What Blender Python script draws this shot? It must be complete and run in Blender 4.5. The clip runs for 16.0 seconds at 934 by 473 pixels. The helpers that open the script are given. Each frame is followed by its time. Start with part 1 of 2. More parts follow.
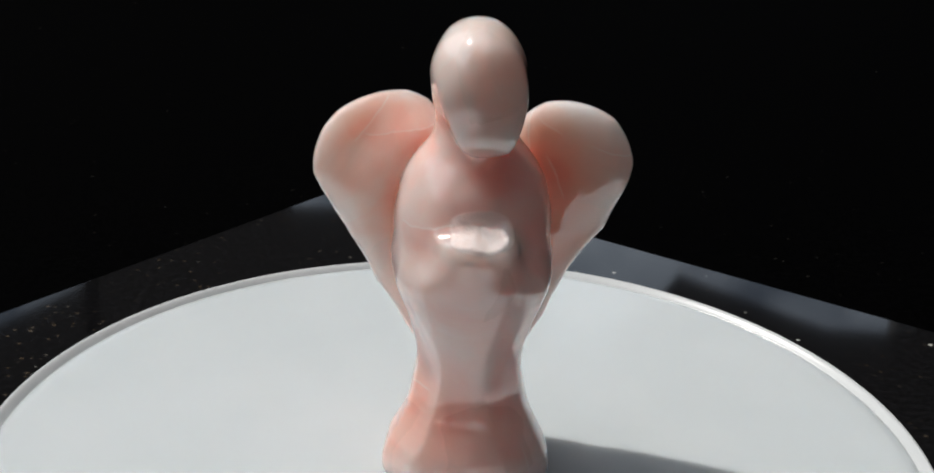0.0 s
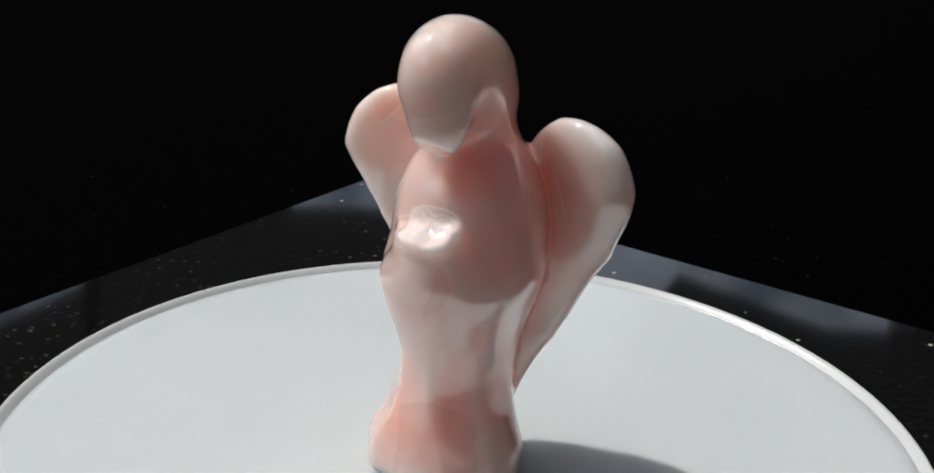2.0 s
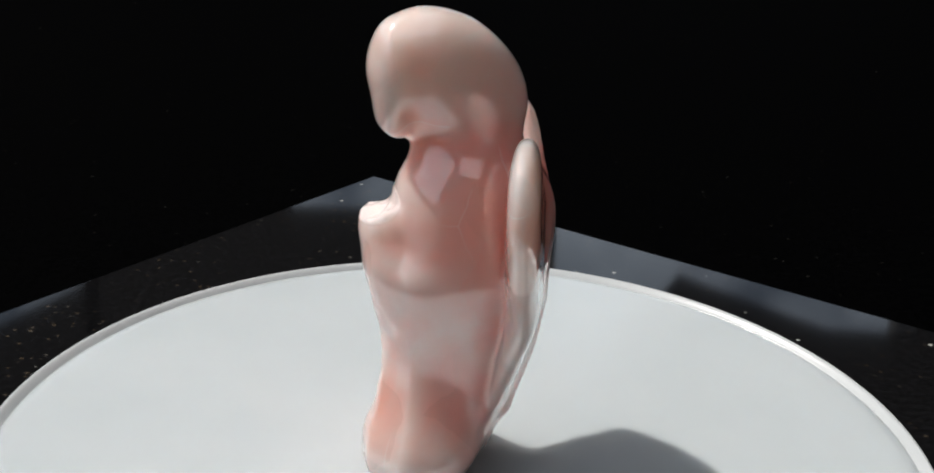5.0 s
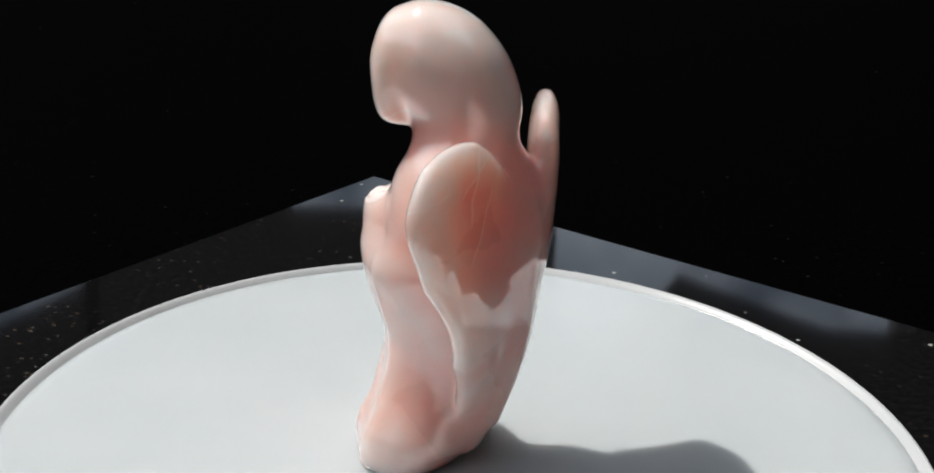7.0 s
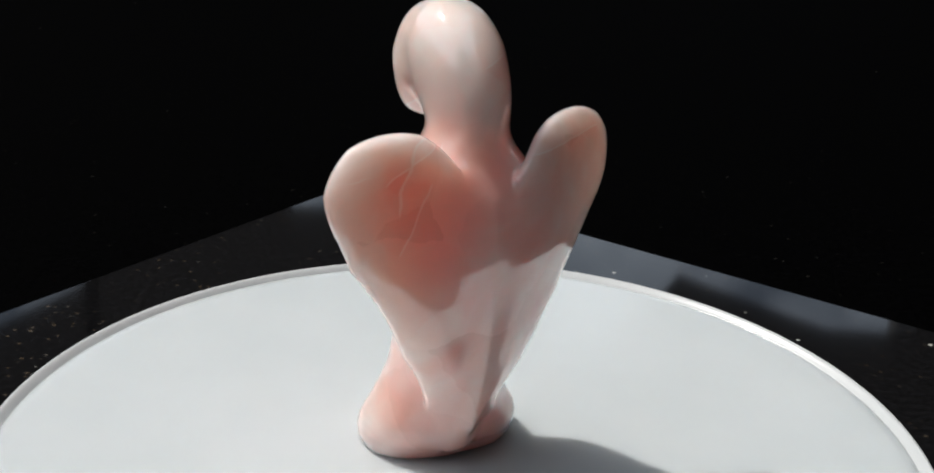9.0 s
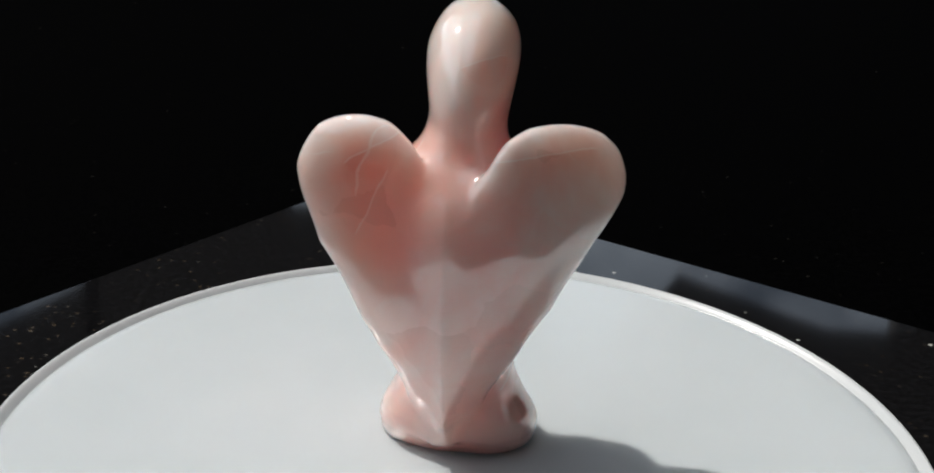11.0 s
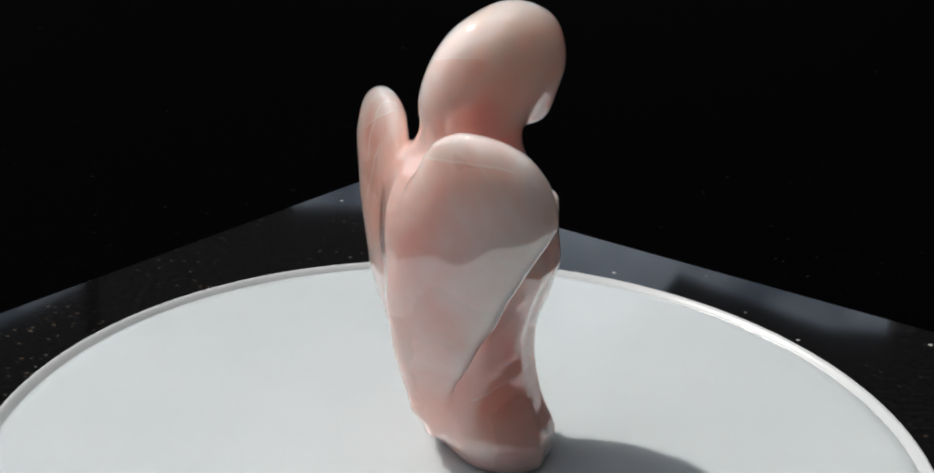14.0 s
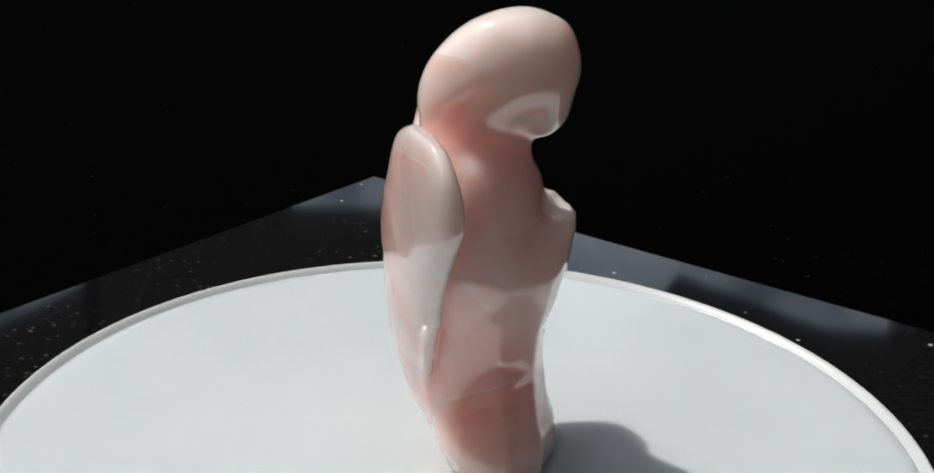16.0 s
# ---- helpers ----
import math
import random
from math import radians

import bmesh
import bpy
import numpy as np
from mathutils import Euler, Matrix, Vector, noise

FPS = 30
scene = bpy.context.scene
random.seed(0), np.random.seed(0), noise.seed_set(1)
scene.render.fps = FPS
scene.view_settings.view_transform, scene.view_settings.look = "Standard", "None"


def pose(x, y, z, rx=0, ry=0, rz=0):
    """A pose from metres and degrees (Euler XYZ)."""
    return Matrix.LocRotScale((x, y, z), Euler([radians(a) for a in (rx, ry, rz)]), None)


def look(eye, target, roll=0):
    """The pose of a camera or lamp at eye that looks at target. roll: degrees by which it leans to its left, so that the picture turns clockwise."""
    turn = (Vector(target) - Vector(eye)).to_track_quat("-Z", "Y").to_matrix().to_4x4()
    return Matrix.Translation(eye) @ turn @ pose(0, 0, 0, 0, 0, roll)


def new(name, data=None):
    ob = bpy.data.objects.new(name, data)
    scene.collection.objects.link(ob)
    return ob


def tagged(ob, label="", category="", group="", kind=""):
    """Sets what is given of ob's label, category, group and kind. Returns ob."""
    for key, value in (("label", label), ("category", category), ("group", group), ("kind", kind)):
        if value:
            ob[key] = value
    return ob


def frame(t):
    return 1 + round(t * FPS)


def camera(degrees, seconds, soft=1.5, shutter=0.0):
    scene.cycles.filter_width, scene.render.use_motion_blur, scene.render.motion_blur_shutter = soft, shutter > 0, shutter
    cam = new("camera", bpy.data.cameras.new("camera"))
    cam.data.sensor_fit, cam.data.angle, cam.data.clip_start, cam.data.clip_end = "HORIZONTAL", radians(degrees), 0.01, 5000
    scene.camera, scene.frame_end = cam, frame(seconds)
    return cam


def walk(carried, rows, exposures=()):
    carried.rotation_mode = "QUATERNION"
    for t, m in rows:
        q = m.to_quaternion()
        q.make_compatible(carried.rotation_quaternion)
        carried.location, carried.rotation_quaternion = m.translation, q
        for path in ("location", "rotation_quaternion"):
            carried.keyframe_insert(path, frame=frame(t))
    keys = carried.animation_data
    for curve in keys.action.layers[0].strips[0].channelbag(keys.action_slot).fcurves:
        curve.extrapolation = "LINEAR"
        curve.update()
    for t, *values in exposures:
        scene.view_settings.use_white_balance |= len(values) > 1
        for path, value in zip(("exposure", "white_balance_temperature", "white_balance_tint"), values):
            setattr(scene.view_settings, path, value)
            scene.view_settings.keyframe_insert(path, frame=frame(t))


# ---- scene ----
cam = camera(35.7, 16.0, soft=2.0)
EYE, AIM, LEAN = (0.0, -0.19924, 0.11790), (0.00005, -0.01414, 0.04215), 2.352
walk(cam, [(0.0, look(EYE, AIM, LEAN)), (16.0, look(EYE, AIM, LEAN))],
     exposures=[(0.0, 0.0), (3.8, 0.0), (5.6, 0.10), (7.0, 0.13), (9.2, 0.12), (11.0, 0.01), (12.5, 0.0), (14.5, 0.03), (16.0, 0.10)])

# ---- light: the sun, the sky and two added fill lamps ----
SUN_WAY = Vector((-0.62, 0.30, 1.0)).normalized()
world = bpy.data.worlds.new("world")
scene.world = world
world.use_nodes = True
wn = world.node_tree
sky = wn.nodes.new("ShaderNodeTexSky")
sky.sky_type, sky.sun_disc = "NISHITA", False
sky.sun_elevation = math.asin(SUN_WAY.z)
sky.sun_rotation = math.atan2(SUN_WAY.x, SUN_WAY.y)
wn.links.new(sky.outputs[0], wn.nodes["Background"].inputs[0])
wn.nodes["Background"].inputs[1].default_value = 0.06
sun_data = bpy.data.lights.new("sun", "SUN")
sun_data.energy, sun_data.angle, sun_data.color = 3.35, radians(0.8), (1.0, 0.955, 0.90)
sun = new("sun", sun_data)
sun.matrix_world = look(SUN_WAY * 3, (0, 0, 0))
# unseen lamp added overhead, to fill the shadows from above
overhead_data = bpy.data.lights.new("overhead_fill", "AREA")
overhead_data.shape, overhead_data.size, overhead_data.size_y = "RECTANGLE", 1.5, 3.2
overhead_data.energy, overhead_data.color = 8.0, (1.0, 0.97, 0.93)
overhead_fill = new("overhead_fill", overhead_data)
overhead_fill.matrix_world = look((-0.05, -0.15, 2.46), (-0.05, -0.15, 0.0))
# unseen lamp added on the sun's side, for softer light from the left
side_data = bpy.data.lights.new("side_fill", "AREA")
side_data.shape, side_data.size, side_data.size_y = "RECTANGLE", 2.1, 1.9
side_data.energy, side_data.color = 6.5, (1.0, 0.96, 0.91)
side_fill = new("side_fill", side_data)
side_fill.matrix_world = look((-0.93, 0.2, 1.325), (0.5, 0.2, 1.1))


# ---- materials ----
def material(name, colour, rough=0.5, **more):
    m = bpy.data.materials.new(name)
    m.use_nodes = True
    b = m.node_tree.nodes["Principled BSDF"]
    b.inputs["Base Color"].default_value = (*colour, 1)
    b.inputs["Roughness"].default_value = rough
    for key, value in more.items():
        b.inputs[key.replace("_", " ")].default_value = value
    return m, m.node_tree.nodes, m.node_tree.links, b


def add(nodes, kind, **values):
    n = nodes.new("ShaderNode" + kind)
    for key, value in values.items():
        n.inputs[key.replace("_", " ")].default_value = value
    return n


def ramp(nodes, links, source, stops):
    n = nodes.new("ShaderNodeValToRGB")
    e = n.color_ramp.elements
    while len(e) < len(stops):
        e.new(0.5)
    for at, (p, c) in zip(e, stops):
        at.position, at.color = p, (*c, 1)
    links.new(source, n.inputs[0])
    return n.outputs[0]


def bump(nodes, links, b, source, strength, distance):
    n = add(nodes, "Bump", Strength=strength, Distance=distance)
    links.new(source, n.inputs["Height"])
    links.new(n.outputs[0], b.inputs["Normal"])


def mixed(nodes, links, how, factor, a, c):
    n = nodes.new("ShaderNodeMix")
    n.data_type, n.blend_type = "RGBA", how
    for slot, value in ((0, factor), (6, a), (7, c)):
        if isinstance(value, (int, float)):
            n.inputs[slot].default_value = value
        elif isinstance(value, tuple):
            n.inputs[slot].default_value = (*value, 1)
        else:
            links.new(value, n.inputs[slot])
    return n.outputs[2]


# healed fractures in the stone: centre and normal of the plane, reach, all in millimetres
FRACTURES = (((10.8, 6.8, 49.2), (0.58, -0.81, 0.10), 7.0), ((-12.0, 7.9, 52.7), (-0.25, 0.34, -0.90), 8.0),
             ((12.9, 9.1, 51.9), (-0.55, 0.12, -0.83), 5.0), ((-2.1, 3.6, 64.3), (-0.47, 0.40, -0.79), 4.2),
             ((12.6, 9.0, 44.0), (0.89, 0.06, 0.35), 6.0), ((-14.5, 2.5, 53.2), (-0.79, -0.04, 0.62), 4.5),
             ((-5.7, -3.9, 14.0), (-0.23, -0.30, -0.92), 6.5), ((-6.0, -9.5, 41.0), (0.30, 0.10, -0.95), 5.5),
             ((5.5, -7.5, 55.0), (0.75, -0.10, 0.60), 4.5))
# deeper pink zones, with the glow of transmitted light put into their colour:
PINK_GLOWS = (((8.0, 3.5, 42.0), 5.0, 16.0, 0.75), ((-1.0, -4.0, 9.0), 6.0, 17.0, 0.6), ((-6.0, -2.0, 27.0), 3.0, 10.0, 0.5))


def rose_quartz():
    m, n, k, b = material("rose_quartz", (0.8, 0.55, 0.5), 0.08, IOR=1.54, Subsurface_Weight=0.9, Subsurface_Scale=0.012, Subsurface_Anisotropy=0.3,
                          Transmission_Weight=0.28, Coat_Weight=1.0, Coat_Roughness=0.004, Coat_IOR=1.85)
    b.inputs["Subsurface Radius"].default_value = (1.0, 0.82, 0.76)
    co = n.new("ShaderNodeTexCoord").outputs["Object"]

    def vector(how, a, c):
        v = n.new("ShaderNodeVectorMath")
        v.operation = how
        k.new(a, v.inputs[0])
        v.inputs[1].default_value = c
        return v.outputs["Value"] if how in ("DISTANCE", "DOT_PRODUCT") else v.outputs["Vector"]

    def rise(source, low, high, top=1.0):
        r = n.new("ShaderNodeMapRange")
        r.interpolation_type = "SMOOTHSTEP"
        k.new(source, r.inputs[0])
        for slot, value in ((1, low), (2, high), (3, 0.0), (4, top)):
            r.inputs[slot].default_value = value
        return r.outputs[0]

    def maths(how, a, c=None):
        q = n.new("ShaderNodeMath")
        q.operation = how
        for slot, value in ((0, a), (1, c)):
            if isinstance(value, (int, float)):
                q.inputs[slot].default_value = value
            elif value is not None:
                k.new(value, q.inputs[slot])
        return q.outputs[0]

    # ragged coordinates
    warp = add(n, "TexNoise", Scale=140.0, Detail=6.0)
    k.new(co, warp.inputs["Vector"])
    off = n.new("ShaderNodeVectorMath")
    off.operation = "MULTIPLY_ADD"
    k.new(warp.outputs["Color"], off.inputs[0])
    off.inputs[1].default_value = (0.006, 0.006, 0.006)
    k.new(co, off.inputs[2])
    ragged = vector("SUBTRACT", off.outputs[0], (0.003, 0.003, 0.003))
    slight = n.new("ShaderNodeVectorMath")
    slight.operation = "MULTIPLY_ADD"
    k.new(warp.outputs["Color"], slight.inputs[0])
    slight.inputs[1].default_value = (0.0022, 0.0022, 0.0022)
    k.new(co, slight.inputs[2])
    # cloudy pale body, deeper pink where transmitted light glows
    cloud = add(n, "TexNoise", Scale=55.0, Detail=5.0, Roughness=0.55, Distortion=0.8)
    k.new(co, cloud.inputs["Vector"])
    base = ramp(n, k, cloud.outputs[0], [(0.32, (0.97, 0.575, 0.515)), (0.50, (0.98, 0.70, 0.65)), (0.68, (0.985, 0.80, 0.765))])
    for centre, near, far, top in PINK_GLOWS:
        pink_glow = rise(vector("DISTANCE", ragged, tuple(v / 1000 for v in centre)), far / 1000, near / 1000, top)
        base = mixed(n, k, "MIX", pink_glow, base, (0.94, 0.50, 0.41))
    # lighter head colour, standing in for the light that brightens its stone
    pale = rise(vector("DISTANCE", ragged, (0.0007, -0.006, 0.064)), 0.015, 0.006, 0.7)
    base = mixed(n, k, "MIX", pale, base, (0.985, 0.79, 0.735))
    # veils: planes of slightly different clarity inside the stone
    veil = add(n, "TexVoronoi", Scale=78.0)
    k.new(ragged, veil.inputs["Vector"])
    tone = ramp(n, k, veil.outputs["Color"], [(0.2, (0.90, 0.85, 0.83)), (0.45, (1.0, 1.0, 1.0)), (0.8, (1.0, 0.93, 0.92))])
    base = mixed(n, k, "MULTIPLY", 0.9, base, tone)
    # thin pale healed cracks, only here and there
    crack = add(n, "TexVoronoi", Scale=62.0)
    crack.feature = "DISTANCE_TO_EDGE"
    k.new(slight.outputs[0], crack.inputs["Vector"])
    line = rise(crack.outputs["Distance"], 0.010, 0.0, 0.5)
    some = add(n, "TexNoise", Scale=55.0, Detail=2.0)
    k.new(co, some.inputs["Vector"])
    healed = maths("MULTIPLY", line, rise(some.outputs[0], 0.59, 0.68))
    # larger fractures: a bright hairline, and clearer stone on one side of it
    for centre, normal, reach in FRACTURES:
        middle = tuple(v / 1000 for v in centre)
        within = rise(vector("DISTANCE", co, middle), reach / 1000, reach * 0.85 / 1000)
        side = vector("DOT_PRODUCT", vector("SUBTRACT", slight.outputs[0], tuple(v + 0.0011 for v in middle)), normal)
        hair = maths("MULTIPLY", rise(maths("ABSOLUTE", side), 0.00020, 0.00005), maths("MULTIPLY", within, 0.45))
        lee = maths("MULTIPLY", maths("MULTIPLY", rise(side, 0.0, 0.0001), rise(side, 0.0075, 0.0)), within)
        base = mixed(n, k, "MULTIPLY", lee, base, (0.98, 0.91, 0.89))
        healed = maths("MAXIMUM", healed, hair)
    base = mixed(n, k, "MIX", maths("MULTIPLY", healed, 0.8), base, (0.97, 0.93, 0.91))
    # white bruised patch on top of the folded arms
    spot = vector("DISTANCE", vector("MULTIPLY", slight.outputs[0], (185.0, 190.0, 340.0)), (0.0035 * 185, -0.0125 * 190, 0.0433 * 340))
    bruise = rise(spot, 1.0, 0.9)
    base = mixed(n, k, "MIX", maths("MULTIPLY", bruise, 0.35), base, (0.97, 0.95, 0.94))
    opaque = maths("MAXIMUM", healed, maths("MULTIPLY", bruise, 0.5))
    clear = maths("SUBTRACT", 1.0, opaque)
    k.new(rise(clear, 0.0, 1.0, 0.92), b.inputs["Subsurface Weight"])
    k.new(rise(clear, 0.0, 1.0, 0.05), b.inputs["Transmission Weight"])
    k.new(rise(maths("SUBTRACT", 1.0, bruise), 0.0, 1.0, 1.0), b.inputs["Coat Weight"])
    # a few dark specks
    fleck = add(n, "TexVoronoi", Scale=140.0)
    k.new(co, fleck.inputs["Vector"])
    dot = rise(fleck.outputs["Distance"], 0.06, 0.035)
    few = rise(fleck.outputs["Color"], 0.90, 0.92)
    base = mixed(n, k, "MIX", maths("MULTIPLY", dot, few), base, (0.35, 0.17, 0.13))
    k.new(base, b.inputs["Base Color"])
    # polish that follows the grain, broken where the stone is bruised
    fine = add(n, "TexNoise", Scale=120.0, Detail=1.0)
    k.new(co, fine.inputs["Vector"])
    grit = add(n, "TexNoise", Scale=900.0, Detail=2.0)
    k.new(co, grit.inputs["Vector"])
    height = maths("ADD", fine.outputs[0], maths("MULTIPLY", maths("MULTIPLY", grit.outputs[0], bruise), 2.5))
    first = add(n, "Bump", Strength=0.15, Distance=0.0006)
    k.new(height, first.inputs["Height"])
    k.new(first.outputs[0], b.inputs["Normal"])
    k.new(first.outputs[0], b.inputs["Coat Normal"])
    return m


def white_acrylic():
    m, n, k, b = material("white_acrylic", (0.80, 0.82, 0.83), 0.22, IOR=1.49, Subsurface_Weight=0.6, Subsurface_Scale=0.012)
    b.inputs["Subsurface Radius"].default_value = (1.0, 0.95, 0.9)
    co = n.new("ShaderNodeTexCoord").outputs["Object"]
    cloud = add(n, "TexNoise", Scale=40.0, Detail=6.0)
    k.new(co, cloud.inputs["Vector"])
    k.new(ramp(n, k, cloud.outputs[0], [(0.3, (0.545, 0.60, 0.62)), (0.7, (0.575, 0.625, 0.645))]), b.inputs["Base Color"])
    rough = n.new("ShaderNodeMapRange")
    k.new(cloud.outputs[0], rough.inputs[0])
    rough.inputs[3].default_value, rough.inputs[4].default_value = 0.07, 0.15
    k.new(rough.outputs[0], b.inputs["Roughness"])
    return m


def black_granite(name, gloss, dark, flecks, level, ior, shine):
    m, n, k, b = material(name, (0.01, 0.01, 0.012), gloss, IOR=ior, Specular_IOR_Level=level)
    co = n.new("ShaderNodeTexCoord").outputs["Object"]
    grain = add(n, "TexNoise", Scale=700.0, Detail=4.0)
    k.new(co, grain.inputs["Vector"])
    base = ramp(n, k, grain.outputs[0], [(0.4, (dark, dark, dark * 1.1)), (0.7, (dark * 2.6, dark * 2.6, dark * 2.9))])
    cell = add(n, "TexVoronoi", Scale=650.0)
    k.new(co, cell.inputs["Vector"])
    spot = ramp(n, k, cell.outputs["Distance"], [(0.1, (1, 1, 1)), (0.38, (0, 0, 0))])
    keep = ramp(n, k, cell.outputs["Color"], [(1 - flecks, (0, 0, 0)), (1 - flecks + 0.05, (1, 1, 1))])
    patch = add(n, "TexNoise", Scale=15.0, Detail=2.0)
    k.new(co, patch.inputs["Vector"])
    where = ramp(n, k, patch.outputs[0], [(0.36, (0, 0, 0)), (0.55, (1, 1, 1))])
    both = mixed(n, k, "MULTIPLY", 1.0, mixed(n, k, "MULTIPLY", 1.0, spot, keep), where)
    tint = ramp(n, k, cell.outputs["Color"], [(0.55, (0.14 * shine, 0.19 * shine, 0.24 * shine)), (0.75, (0.20 * shine, 0.14 * shine, 0.08 * shine)), (1.0, (0.20 * shine, 0.21 * shine, 0.20 * shine))])
    colour = mixed(n, k, "MIX", both, base, tint)
    # sparse bright mica
    mica = add(n, "TexVoronoi", Scale=150.0)
    k.new(co, mica.inputs["Vector"])
    chip = ramp(n, k, mica.outputs["Distance"], [(0.05, (1, 1, 1)), (0.09, (0, 0, 0))])
    rare = ramp(n, k, mica.outputs["Color"], [(0.98 - 1.2 * flecks, (0, 0, 0)), (1.0 - 1.2 * flecks, (1, 1, 1))])
    colour = mixed(n, k, "MIX", mixed(n, k, "MULTIPLY", 1.0, chip, rare), colour, (2.2 * shine * flecks, 2.2 * shine * flecks, 2.0 * shine * flecks))
    k.new(colour, b.inputs["Base Color"])
    return m


def painted(name, a, c, scale, rough=0.8):
    m, n, k, b = material(name, a, rough)
    co = n.new("ShaderNodeTexCoord").outputs["Object"]
    cloud = add(n, "TexNoise", Scale=scale, Detail=5.0)
    k.new(co, cloud.inputs["Vector"])
    k.new(ramp(n, k, cloud.outputs[0], [(0.3, a), (0.7, c)]), b.inputs["Base Color"])
    bump(n, k, b, cloud.outputs[0], 0.1, 0.002)
    return m


# mottled bluish glow of the added panel that the tile reflects
def tile_glow():
    m, n, k, b = material("tile_glow", (0.0, 0.0, 0.0), 1.0)
    co = n.new("ShaderNodeTexCoord").outputs["Object"]
    cloud = add(n, "TexNoise", Scale=4.5, Detail=1.5)
    k.new(co, cloud.inputs["Vector"])
    k.new(ramp(n, k, cloud.outputs[0], [(0.34, (0.16, 0.20, 0.26)), (0.66, (0.70, 0.80, 0.92))]), b.inputs["Emission Color"])
    b.inputs["Emission Strength"].default_value = 1.0
    return m


QUARTZ = rose_quartz()
ACRYLIC = white_acrylic()
# worktop darker than the stone would be: its shade is in the colour
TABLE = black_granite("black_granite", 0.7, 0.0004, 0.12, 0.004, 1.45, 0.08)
TILE = black_granite("polished_granite", 0.05, 0.003, 0.30, 0.5, 1.9, 0.55)
RIM = painted("white_satin", (0.50, 0.53, 0.54), (0.54, 0.56, 0.57), 40, 0.35)
DRUM = painted("dark_plastic", (0.02, 0.02, 0.022), (0.03, 0.03, 0.032), 60, 0.4)
WALL = painted("dim_wall", (0.050, 0.047, 0.045), (0.065, 0.060, 0.056), 6)
TILE_GLOW = tile_glow()
FLOOR = painted("floor_boards", (0.10, 0.07, 0.05), (0.14, 0.10, 0.07), 9)


# ---- mesh helpers ----
def mesh_object(name, bm, mat, parent=None, label=""):
    me = bpy.data.meshes.new(name)
    bm.to_mesh(me)
    bm.free()
    me.materials.append(mat)
    ob = new(name, me)
    ob.parent = parent
    return tagged(ob, label)


def box(bm, x0, x1, y0, y1, z0, z1):
    m = Matrix.Translation(((x0 + x1) / 2, (y0 + y1) / 2, (z0 + z1) / 2)) @ Matrix.Diagonal((x1 - x0, y1 - y0, z1 - z0, 1))
    return bmesh.ops.create_cube(bm, size=1, matrix=m)["verts"]


def soften(bm, width, segments=3):
    bmesh.ops.bevel(bm, geom=bm.edges[:], offset=width, segments=segments, affect="EDGES", clamp_overlap=True)


def lathe(bm, profile, steps=192):
    """Turns a closed outline of (radius, height) about the z axis."""
    rings = []
    for r, z in profile:
        if r < 1e-6:
            rings.append([bm.verts.new((0, 0, z))])
        else:
            rings.append([bm.verts.new((r * math.cos(i * math.tau / steps), r * math.sin(i * math.tau / steps), z)) for i in range(steps)])
    for a, c in zip(rings, rings[1:]):
        for i in range(steps):
            j = (i + 1) % steps
            if len(a) == 1:
                bm.faces.new((a[0], c[i], c[j]))
            elif len(c) == 1:
                bm.faces.new((a[i], c[0], a[j]))
            else:
                bm.faces.new((a[i], c[i], c[j], a[j]))
    bmesh.ops.recalc_face_normals(bm, faces=bm.faces[:])
    for f in bm.faces:
        f.smooth = True


# ---- unseen room, added: walls and ceiling hold light back, openings let it in ----
TILE_TOP = -0.020
TABLE_TOP = -0.026
FLOOR_Z = TABLE_TOP - 0.90
ROOF_Z = FLOOR_Z + 3.4
X0, X1, Y0, Y1 = -0.9, 1.9, -1.9, 1.6


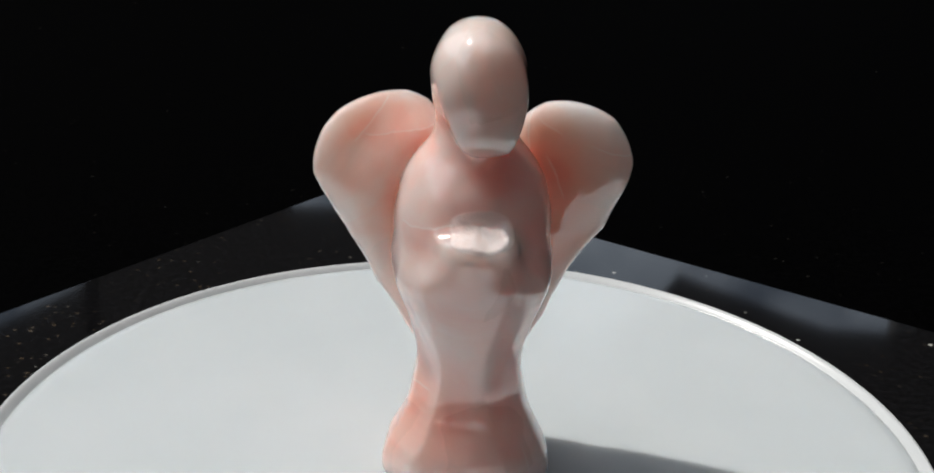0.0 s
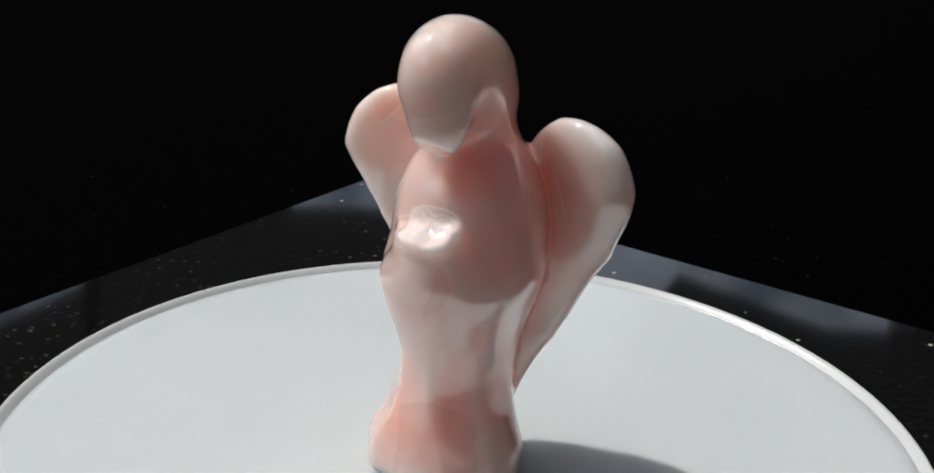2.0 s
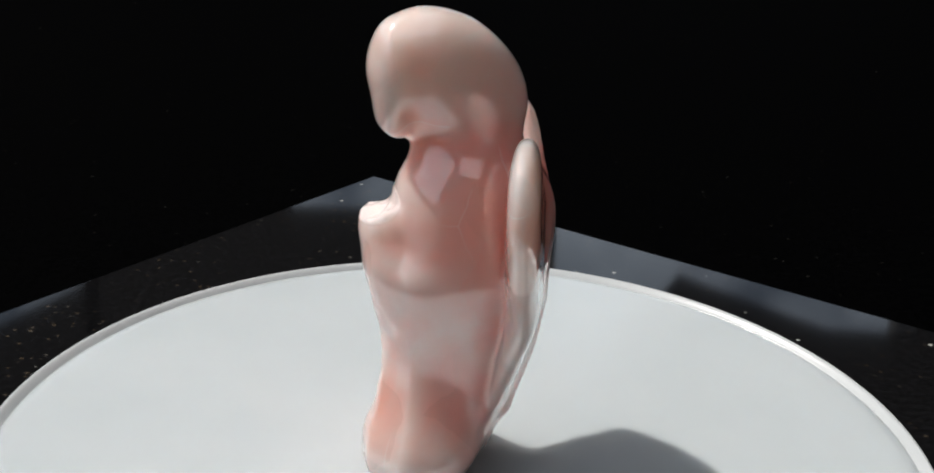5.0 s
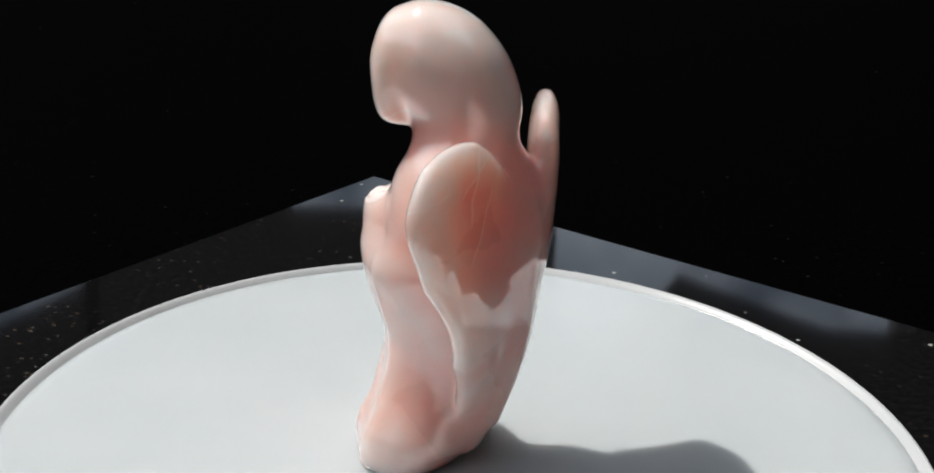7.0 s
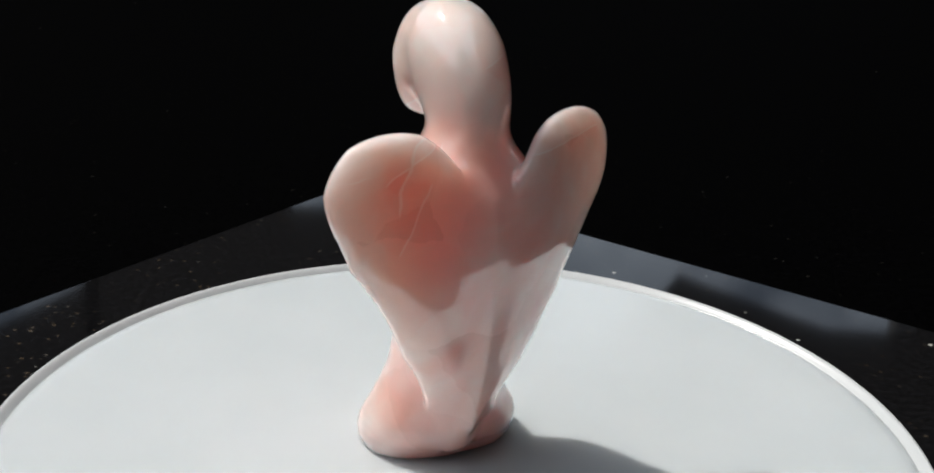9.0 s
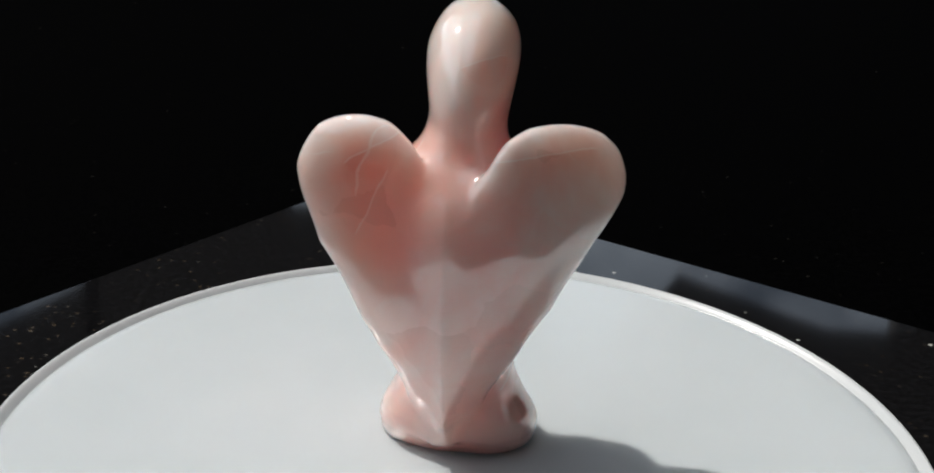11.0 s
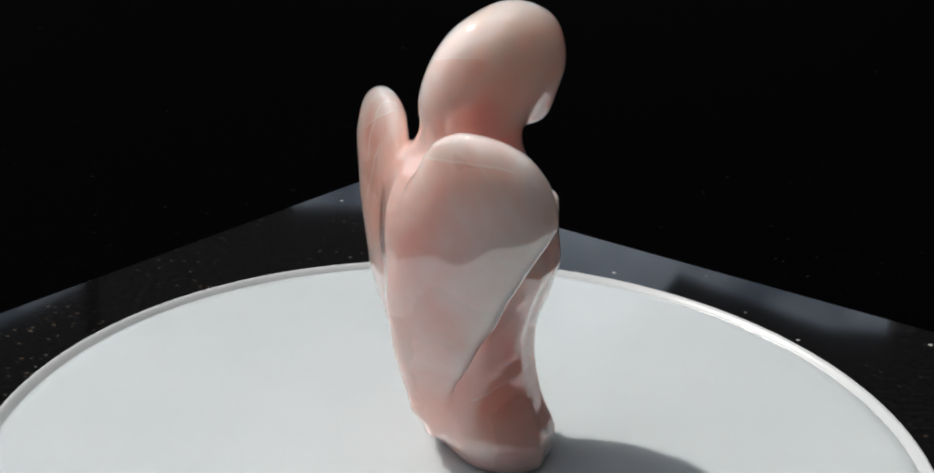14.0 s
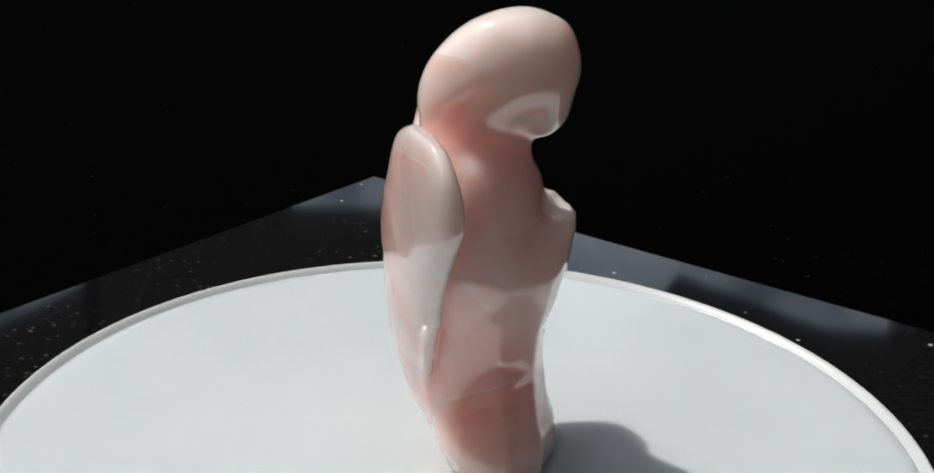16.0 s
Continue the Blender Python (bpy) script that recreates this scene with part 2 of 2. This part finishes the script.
def room():
    def slab(name, *ext, mat=WALL):
        bm = bmesh.new()
        box(bm, *ext)
        return tagged(mesh_object(name, bm, mat), "plain unseen side, added to close in the scene", "wall", kind="structure")
    t = 0.12
    slab("floor", X0 - t, X1 + t, Y0 - t, Y1 + t, FLOOR_Z - t, FLOOR_Z, mat=FLOOR)
    # unseen ceiling round an opening for the added overhead lamp
    bm = bmesh.new()
    hx0, hx1, hy0, hy1 = -0.8, 0.7, -1.75, 1.45
    box(bm, X0 - t, hx0, Y0 - t, Y1 + t, ROOF_Z, ROOF_Z + t)
    box(bm, hx1, X1 + t, Y0 - t, Y1 + t, ROOF_Z, ROOF_Z + t)
    box(bm, hx0, hx1, Y0 - t, hy0, ROOF_Z, ROOF_Z + t)
    box(bm, hx0, hx1, hy1, Y1 + t, ROOF_Z, ROOF_Z + t)
    tagged(mesh_object("ceiling", bm, WALL), "unseen dim ceiling, opened for the added overhead lamp", "ceiling", kind="structure")
    # unseen north wall, added; its low gaps shape the reflections in the tile
    bm = bmesh.new()
    lo, hi, wx0, wx1 = 0.25, 0.85, -0.80, 0.62
    box(bm, X0 - t, X1 + t, Y1, Y1 + t, FLOOR_Z, lo)
    box(bm, X0 - t, X1 + t, Y1, Y1 + t, hi, ROOF_Z)
    box(bm, X0 - t, wx0, Y1, Y1 + t, lo, hi)
    box(bm, wx1, X1 + t, Y1, Y1 + t, lo, hi)
    box(bm, -0.52, -0.25, Y1, Y1 + t, lo, hi)
    for x0, x1, z0, z1 in ((-0.25, -0.02, 0.547, 0.547), (-0.02, 0.12, 0.56, 0.56), (0.21, 0.29, 0.735, 0.625), (0.29, 0.50, 0.625, 0.697), (0.50, wx1, 0.697, 0.700), (wx0, -0.50, 0.833, 0.660)):
        for v in box(bm, x0, x1, Y1, Y1 + 0.01, 0.0, hi + 0.02):
            if v.co.z < 0.01:
                v.co.z = z0 if v.co.x < (x0 + x1) / 2 else z1
    tagged(mesh_object("unseen_wall_north", bm, WALL), "unseen dim wall with gaps that shape the tile's reflections", "wall", kind="structure")
    slab("unseen_wall_south", X0 - t, X1 + t, Y0 - t, Y0, FLOOR_Z, ROOF_Z)
    slab("unseen_wall_east", X1, X1 + t, Y0, Y1, FLOOR_Z, ROOF_Z)
    # unseen west wall, added round an opening for sun and side lamp
    bm = bmesh.new()
    wy0, wy1, wz0, wz1 = -0.9, 1.3, 0.35, 2.30
    box(bm, X0 - t, X0, Y0, wy0, FLOOR_Z, ROOF_Z)
    box(bm, X0 - t, X0, wy1, Y1, FLOOR_Z, ROOF_Z)
    box(bm, X0 - t, X0, wy0, wy1, FLOOR_Z, wz0)
    box(bm, X0 - t, X0, wy0, wy1, wz1, ROOF_Z)
    tagged(mesh_object("unseen_wall_west", bm, WALL), "unseen wall with an opening left for the sun", "wall", kind="structure")

    # glowing panel added behind the north gaps, to brighten the tile's reflections
    bm = bmesh.new()
    box(bm, -2.6, 2.6, 2.6, 2.62, FLOOR_Z, 2.2)
    tagged(mesh_object("backdrop", bm, TILE_GLOW), "unseen glowing panel, added to reflect in the tile", "sky", kind="structure")


room()


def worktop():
    whole = tagged(new("worktop"), "black speckled stone worktop, its shade put into the colour", "worktop")
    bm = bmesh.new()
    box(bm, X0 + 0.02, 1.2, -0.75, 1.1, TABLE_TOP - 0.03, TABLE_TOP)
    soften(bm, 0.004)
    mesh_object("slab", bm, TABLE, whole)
    bm = bmesh.new()
    box(bm, X0 + 0.1, 1.1, -0.7, 1.0, FLOOR_Z, TABLE_TOP - 0.03)
    soften(bm, 0.003)
    mesh_object("support", bm, DRUM, whole, "dark closed support under the stone")


worktop()


def granite_tile():
    # four-sided sheet whose far corner points away from the camera
    corner, right, left, side = Vector((-0.0266, 0.1802)), radians(-33.33), radians(-127.5), 0.30
    ways = [Vector((math.cos(a), math.sin(a))) * side for a in (right, left)]
    flat = [corner, corner + ways[0], corner + ways[0] + ways[1], corner + ways[1]]
    bm = bmesh.new()
    face = bm.faces.new([bm.verts.new((p.x, p.y, TABLE_TOP)) for p in flat])
    up = bmesh.ops.extrude_face_region(bm, geom=[face])["geom"]
    bmesh.ops.translate(bm, vec=(0, 0, TILE_TOP - TABLE_TOP), verts=[v for v in up if isinstance(v, bmesh.types.BMVert)])
    bmesh.ops.recalc_face_normals(bm, faces=bm.faces[:])
    soften(bm, 0.0010)
    tagged(mesh_object("stone_tile", bm, TILE), "square polished black stone tile under the turntable", "tile")


granite_tile()


def turntable():
    whole = tagged(new("turntable"), "motorised turntable with a round glossy white platter", "turntable")
    bm = bmesh.new()
    lathe(bm, [(0, TILE_TOP), (0.060, TILE_TOP), (0.0615, TILE_TOP + 0.0015), (0.0615, -0.0075), (0.060, -0.0062), (0, -0.0062)])
    mesh_object("base", bm, DRUM, whole, "dark round motor base")
    bm = bmesh.new()
    lathe(bm, [(0, -0.0060), (0.0728, -0.0060), (0.0731, -0.0057), (0.0731, -0.0008), (0.0730, -0.0006), (0.0727, -0.00038), (0.0722, -0.0002), (0.0716, -0.00007), (0.0708, 0.0), (0.070, 0.0), (0.060, 0.0), (0.03, 0.0), (0, 0.0)])
    disc = mesh_object("platter", bm, ACRYLIC, whole, "glossy white platter")
    bm = bmesh.new()
    lathe(bm, [(0.07315, -0.0060), (0.0744, -0.0060), (0.0749, -0.0054), (0.0751, -0.0040), (0.0751, -0.0002), (0.07502, 0.00015), (0.0748, 0.0003),
               (0.0745, 0.00025), (0.0741, 0.00005), (0.0737, -0.0003), (0.0734, -0.00055), (0.0733, -0.0007), (0.07315, -0.0007), (0.07315, -0.0060)])
    mesh_object("rim", bm, RIM, disc, "satin white raised rim")
    return disc


platter = turntable()


# ---- the figurine: smooth forms blended into one carved stone (millimetres) ----
HEAD = (0.76, -6.30, 63.45, 6.50, 8.28, 7.45, -9.60)
CHIN = (2.20, -11.40, 60.10, 5.35, 3.10, 8.25)
NAPE = (0.52, -0.35, 57.30, 5.75, 8.20, 9.80, 6.30)
TORSO = (0.72, 0.31, 38.44, 11.74, 12.21, 15.57)
HANDS = (1.66, -11.25, 38.13, 5.97, 4.88, 6.43)
ROBE_FRONT = (14.08, 16.01, 13.92, 12.63, 12.10, 13.41, 15.31)
ROBE_BACK = (0.29, 3.81, 4.37, 4.90, 7.67, 8.95, 8.69)
ROBE_WIDE = (11.20, 13.90, 10.40, 8.40, 7.80, 10.00, 12.70)
LOBE_A = (-13.10, 47.20, 9.60)
TIP_A = (1.58, 7.99, 0.69, 1.55)
SPINE_A = (4.82, 7.06, 9.39, 10.79, 12.72, 13.15)
LOBE_B = (14.79, 46.38, 9.75)
TIP_B = (1.57, 7.15, 0.89, 0.61)
SPINE_B = (4.07, 3.85, 6.67, 9.50, 9.02, 8.20)
WING_HALF = (0.96, 2.06, 2.44, 2.44)
ROBE_Z, WING_Z = (-1, 3, 8, 14, 20, 27, 34), (0, 8, 16, 26, 38, 60)
ROBE_X, WING_EDGE = 1.10, 8.19
SWEEP_A, SWEEP_B, SPINE_X = 0.534, 0.149, 1.45


def smin(a, c, k):
    h = np.clip(0.5 + 0.5 * (c - a) / k, 0, 1)
    return c + (a - c) * h - k * h * (1 - h)


def smax(a, c, k):
    return -smin(-a, -c, k)


def ellipsoid(x, y, z, cx, cy, cz, rx, ry, rz, tilt=0.0):
    """Approximate distance to an ellipsoid tilted about x (degrees)."""
    x, y, z = x - cx, y - cy, z - cz
    c, s = math.cos(radians(tilt)), math.sin(radians(tilt))
    y, z = c * y + s * z, -s * y + c * z
    k0 = np.sqrt((x / rx) ** 2 + (y / ry) ** 2 + (z / rz) ** 2)
    k1 = np.sqrt((x / rx ** 2) ** 2 + (y / ry ** 2) ** 2 + (z / rz ** 2) ** 2) + 1e-9
    return k0 * (k0 - 1) / k1


def soft_curve(z, heights, values):
    return sum(np.interp(z + o, heights, values) for o in (-3, -1.5, 0, 1.5, 3)) / 5


def wing(x, y, z, lobe, tip, spine, sweep):
    # outline: a large circle tapering to the low tip of the heart
    vx, vz = lobe[0] - tip[0], lobe[1] - tip[1]
    h = math.hypot(vx, vz)
    ux, uz = vx / h, vz / h
    along = (x - tip[0]) * ux + (z - tip[1]) * uz
    across = np.abs(-(x - tip[0]) * uz + (z - tip[1]) * ux)
    b = (tip[2] - lobe[2]) / h
    a = math.sqrt(1 - b * b)
    k = -b * across + a * along
    flat = np.where(k < 0, np.hypot(across, along) - tip[2],
                    np.where(k > a * h, np.hypot(across, along - h) - lobe[2], a * across + b * along - tip[2]))
    # the edge bows out a little between lobe and tip
    flat = flat - tip[3] * np.sin(np.pi * np.clip(along / h, 0, 1))
    # a pillow about a sheet that sweeps forward from the spine
    mid = soft_curve(z, WING_Z, spine) - sweep * np.abs(x - SPINE_X)
    n = (y - mid) / math.sqrt(1 + sweep * sweep)
    thick = soft_curve(z, (0, 20, 40, 60), WING_HALF)
    return ((np.maximum(1 + flat / WING_EDGE, 0) ** 2.4 + np.abs(n / thick) ** 2.4) ** (1 / 2.4) - 1) * np.minimum(thick, WING_EDGE) * 0.9


def angel_field(x, y, z):
    head = smin(smin(ellipsoid(x, y, z, *HEAD), ellipsoid(x, y, z, *CHIN), 3.0), ellipsoid(x, y, z, *NAPE), 5.0)
    # flat ground under the chin
    head = smax(head, -0.60 * (y + 13.3) - 0.80 * (z - 54.4), 0.3)
    torso = ellipsoid(x, y, z, *TORSO)
    front, back, wide = (soft_curve(z, ROBE_Z, v) for v in (ROBE_FRONT, ROBE_BACK, ROBE_WIDE))
    cy, ry = (back - front) / 2, (back + front) / 2
    k0 = (np.abs((x - ROBE_X) / wide) ** 2.4 + np.abs((y - cy) / ry) ** 2.4) ** (1 / 2.4)
    rough_cut = (k0 - 1) * np.minimum(wide, ry) * 0.9
    # ground facets down the front of the robe
    for turn, deep in ((-52, 0.8), (-12, 0.6), (40, 0.8)):
        nx, ny = math.sin(radians(turn)), -math.cos(radians(turn))
        reach = ((wide * abs(nx)) ** 1.714 + (ry * abs(ny)) ** 1.714) ** (1 / 1.714)
        rough_cut = smax(rough_cut, (x - ROBE_X) * nx + (y - cy) * ny - reach + deep, 0.15)
    robe = smax(rough_cut, z - 36.0, 6.0)
    body = smin(smin(torso, robe, 2.5), head, 3.5)
    # folded hands and forearms: a full bulge with a flat top, wider lower down
    low = np.clip(HANDS[2] - z, 0, 9)
    rx = HANDS[3] + 0.35 * low
    rz = np.where(z > HANDS[2], HANDS[5], 17.0)
    k0 = np.sqrt(((x - HANDS[0]) / rx) ** 2 + ((y - HANDS[1] - 0.16 * low) / HANDS[4]) ** 2 + ((z - HANDS[2]) / rz) ** 2)
    hands = smax((k0 - 1) * HANDS[4], z - 41.6 + 0.10 * (y + 12) - 0.20 * (x - 2) + 0.12 * np.sin(1.7 * x + y), 0.5)
    body = smin(body, hands, 2.0)
    # a chip broken out of the chest over the folded arms
    body = smax(body, -ellipsoid(x, y, z, 2.4, -15.7 + 0.25 * np.sin(2.1 * x + 1.3 * z), 42.7 + 0.2 * np.sin(1.4 * x) - 0.02 * (x - 1) ** 2, 5.2, 3.9, 2.1), 0.15)
    # slight unevenness left by grinding by hand
    body = body + 0.07 * np.sin(0.55 * x + 0.3 * z + 1.3) * np.sin(0.5 * y - 0.2 * x) + 0.04 * np.sin(0.9 * z + 0.5 * y)
    wings = smin(wing(x, y, z, LOBE_A, TIP_A, SPINE_A, SWEEP_A), wing(x, y, z, LOBE_B, TIP_B, SPINE_B, SWEEP_B), 0.9)
    # where the two wings run together over the back
    joint = wing(x, y, z, (1.2, 36.8, 10.0), TIP_B, tuple((p + q) / 2 - 0.9 for p, q in zip(SPINE_A, SPINE_B)), (SWEEP_A + SWEEP_B) / 2)
    wings = smin(wings, joint, 2.0)
    whole = smin(body, wings, 0.7)
    return smax(whole, -z, 0.5)


def ground_facets(x, y, z):
    """Depth of the shallow dished facets that hand grinding left, with low ridges between them."""
    size = 9.0
    jitter = np.random.RandomState(7).uniform(0.1, 0.9, (16, 16, 16, 3))
    p = np.stack([x, y, z], 1) / size + 4
    cell = np.floor(p).astype(int)
    best = np.full(len(x), 9.0)
    for i in (-1, 0, 1):
        for j in (-1, 0, 1):
            for k in (-1, 0, 1):
                q = cell + (i, j, k)
                best = np.minimum(best, ((p - q - jitter[q[:, 0], q[:, 1], q[:, 2]]) ** 2).sum(1))
    return 0.12 - 0.0034 * np.minimum(best * size * size, 70)


def figurine():
    step = 0.4
    xs, ys, zs = np.arange(-27, 29, step), np.arange(-18.5, 17.5, step), np.arange(-1.5, 74, step)
    gx, gy, gz = np.meshgrid(xs, ys, zs, indexing="ij")
    d = angel_field(gx, gy, gz)
    near = np.abs(d) < 1.6
    d[near] += ground_facets(gx[near], gy[near], gz[near])
    inside = d < 0
    # one vertex in each cell that the surface crosses, at the mean of its edge crossings
    nx, ny, nz = (s - 1 for s in d.shape)
    total, count = np.zeros((nx, ny, nz, 3)), np.zeros((nx, ny, nz))
    corners = list((i, j, k) for i in (0, 1) for j in (0, 1) for k in (0, 1))
    for a in corners:
        for axis in range(3):
            if a[axis]:
                continue
            c = list(a)
            c[axis] = 1
            da = d[a[0]:a[0] + nx, a[1]:a[1] + ny, a[2]:a[2] + nz]
            dc = d[c[0]:c[0] + nx, c[1]:c[1] + ny, c[2]:c[2] + nz]
            cross = (da < 0) != (dc < 0)
            f = np.where(cross, da / np.where(cross, da - dc, 1), 0)
            for ax in range(3):
                total[..., ax] += cross * (a[ax] + (f if ax == axis else 0))
            count += cross
    live = count > 0
    index = np.full(count.shape, -1)
    index[live] = np.arange(live.sum())
    cell = np.argwhere(live)
    verts = cell + total[live] / count[live][:, None]
    verts = (verts * step + np.array([xs[0], ys[0], zs[0]])) / 1000
    faces = []
    for axis in range(3):
        b, c = (axis + 1) % 3, (axis + 2) % 3
        lo, hi = [slice(1, -1)] * 3, [slice(1, -1)] * 3
        lo[axis], hi[axis] = slice(0, -1), slice(1, None)
        change = inside[tuple(lo)] != inside[tuple(hi)]
        at = np.argwhere(change)
        for ax in range(3):
            if ax != axis:
                at[:, ax] += 1
        flip = inside[tuple(at.T)]
        eb, ec = np.eye(3, dtype=int)[b], np.eye(3, dtype=int)[c]
        quad = np.stack([index[tuple((at - o).T)] for o in (eb + ec, ec, 0 * eb, eb)], -1)
        quad[~flip] = quad[~flip][:, ::-1]
        faces.append(quad)
    faces = np.concatenate(faces)
    me = bpy.data.meshes.new("figurine")
    me.from_pydata(verts.tolist(), [], faces.tolist())
    me.polygons.foreach_set("use_smooth", np.ones(len(faces), bool))
    me.materials.append(QUARTZ)
    me.update()
    ob = new("figurine", me)
    return tagged(ob, "polished pink rose quartz winged figurine on the white turntable", "figurine")


angel = figurine()
angel.location.z = 0.0002


# ---- the turntable turns, and the figurine with it ----
TURN = -17.12


def motions():
    times = [float(t) for t in range(17)]
    walk(platter, [(t, pose(0, 0, 0, 0, 0, TURN * t)) for t in times])
    walk(angel, [(t, pose(0, 0, 0.0002, 0, 0, TURN * t)) for t in times])


motions()
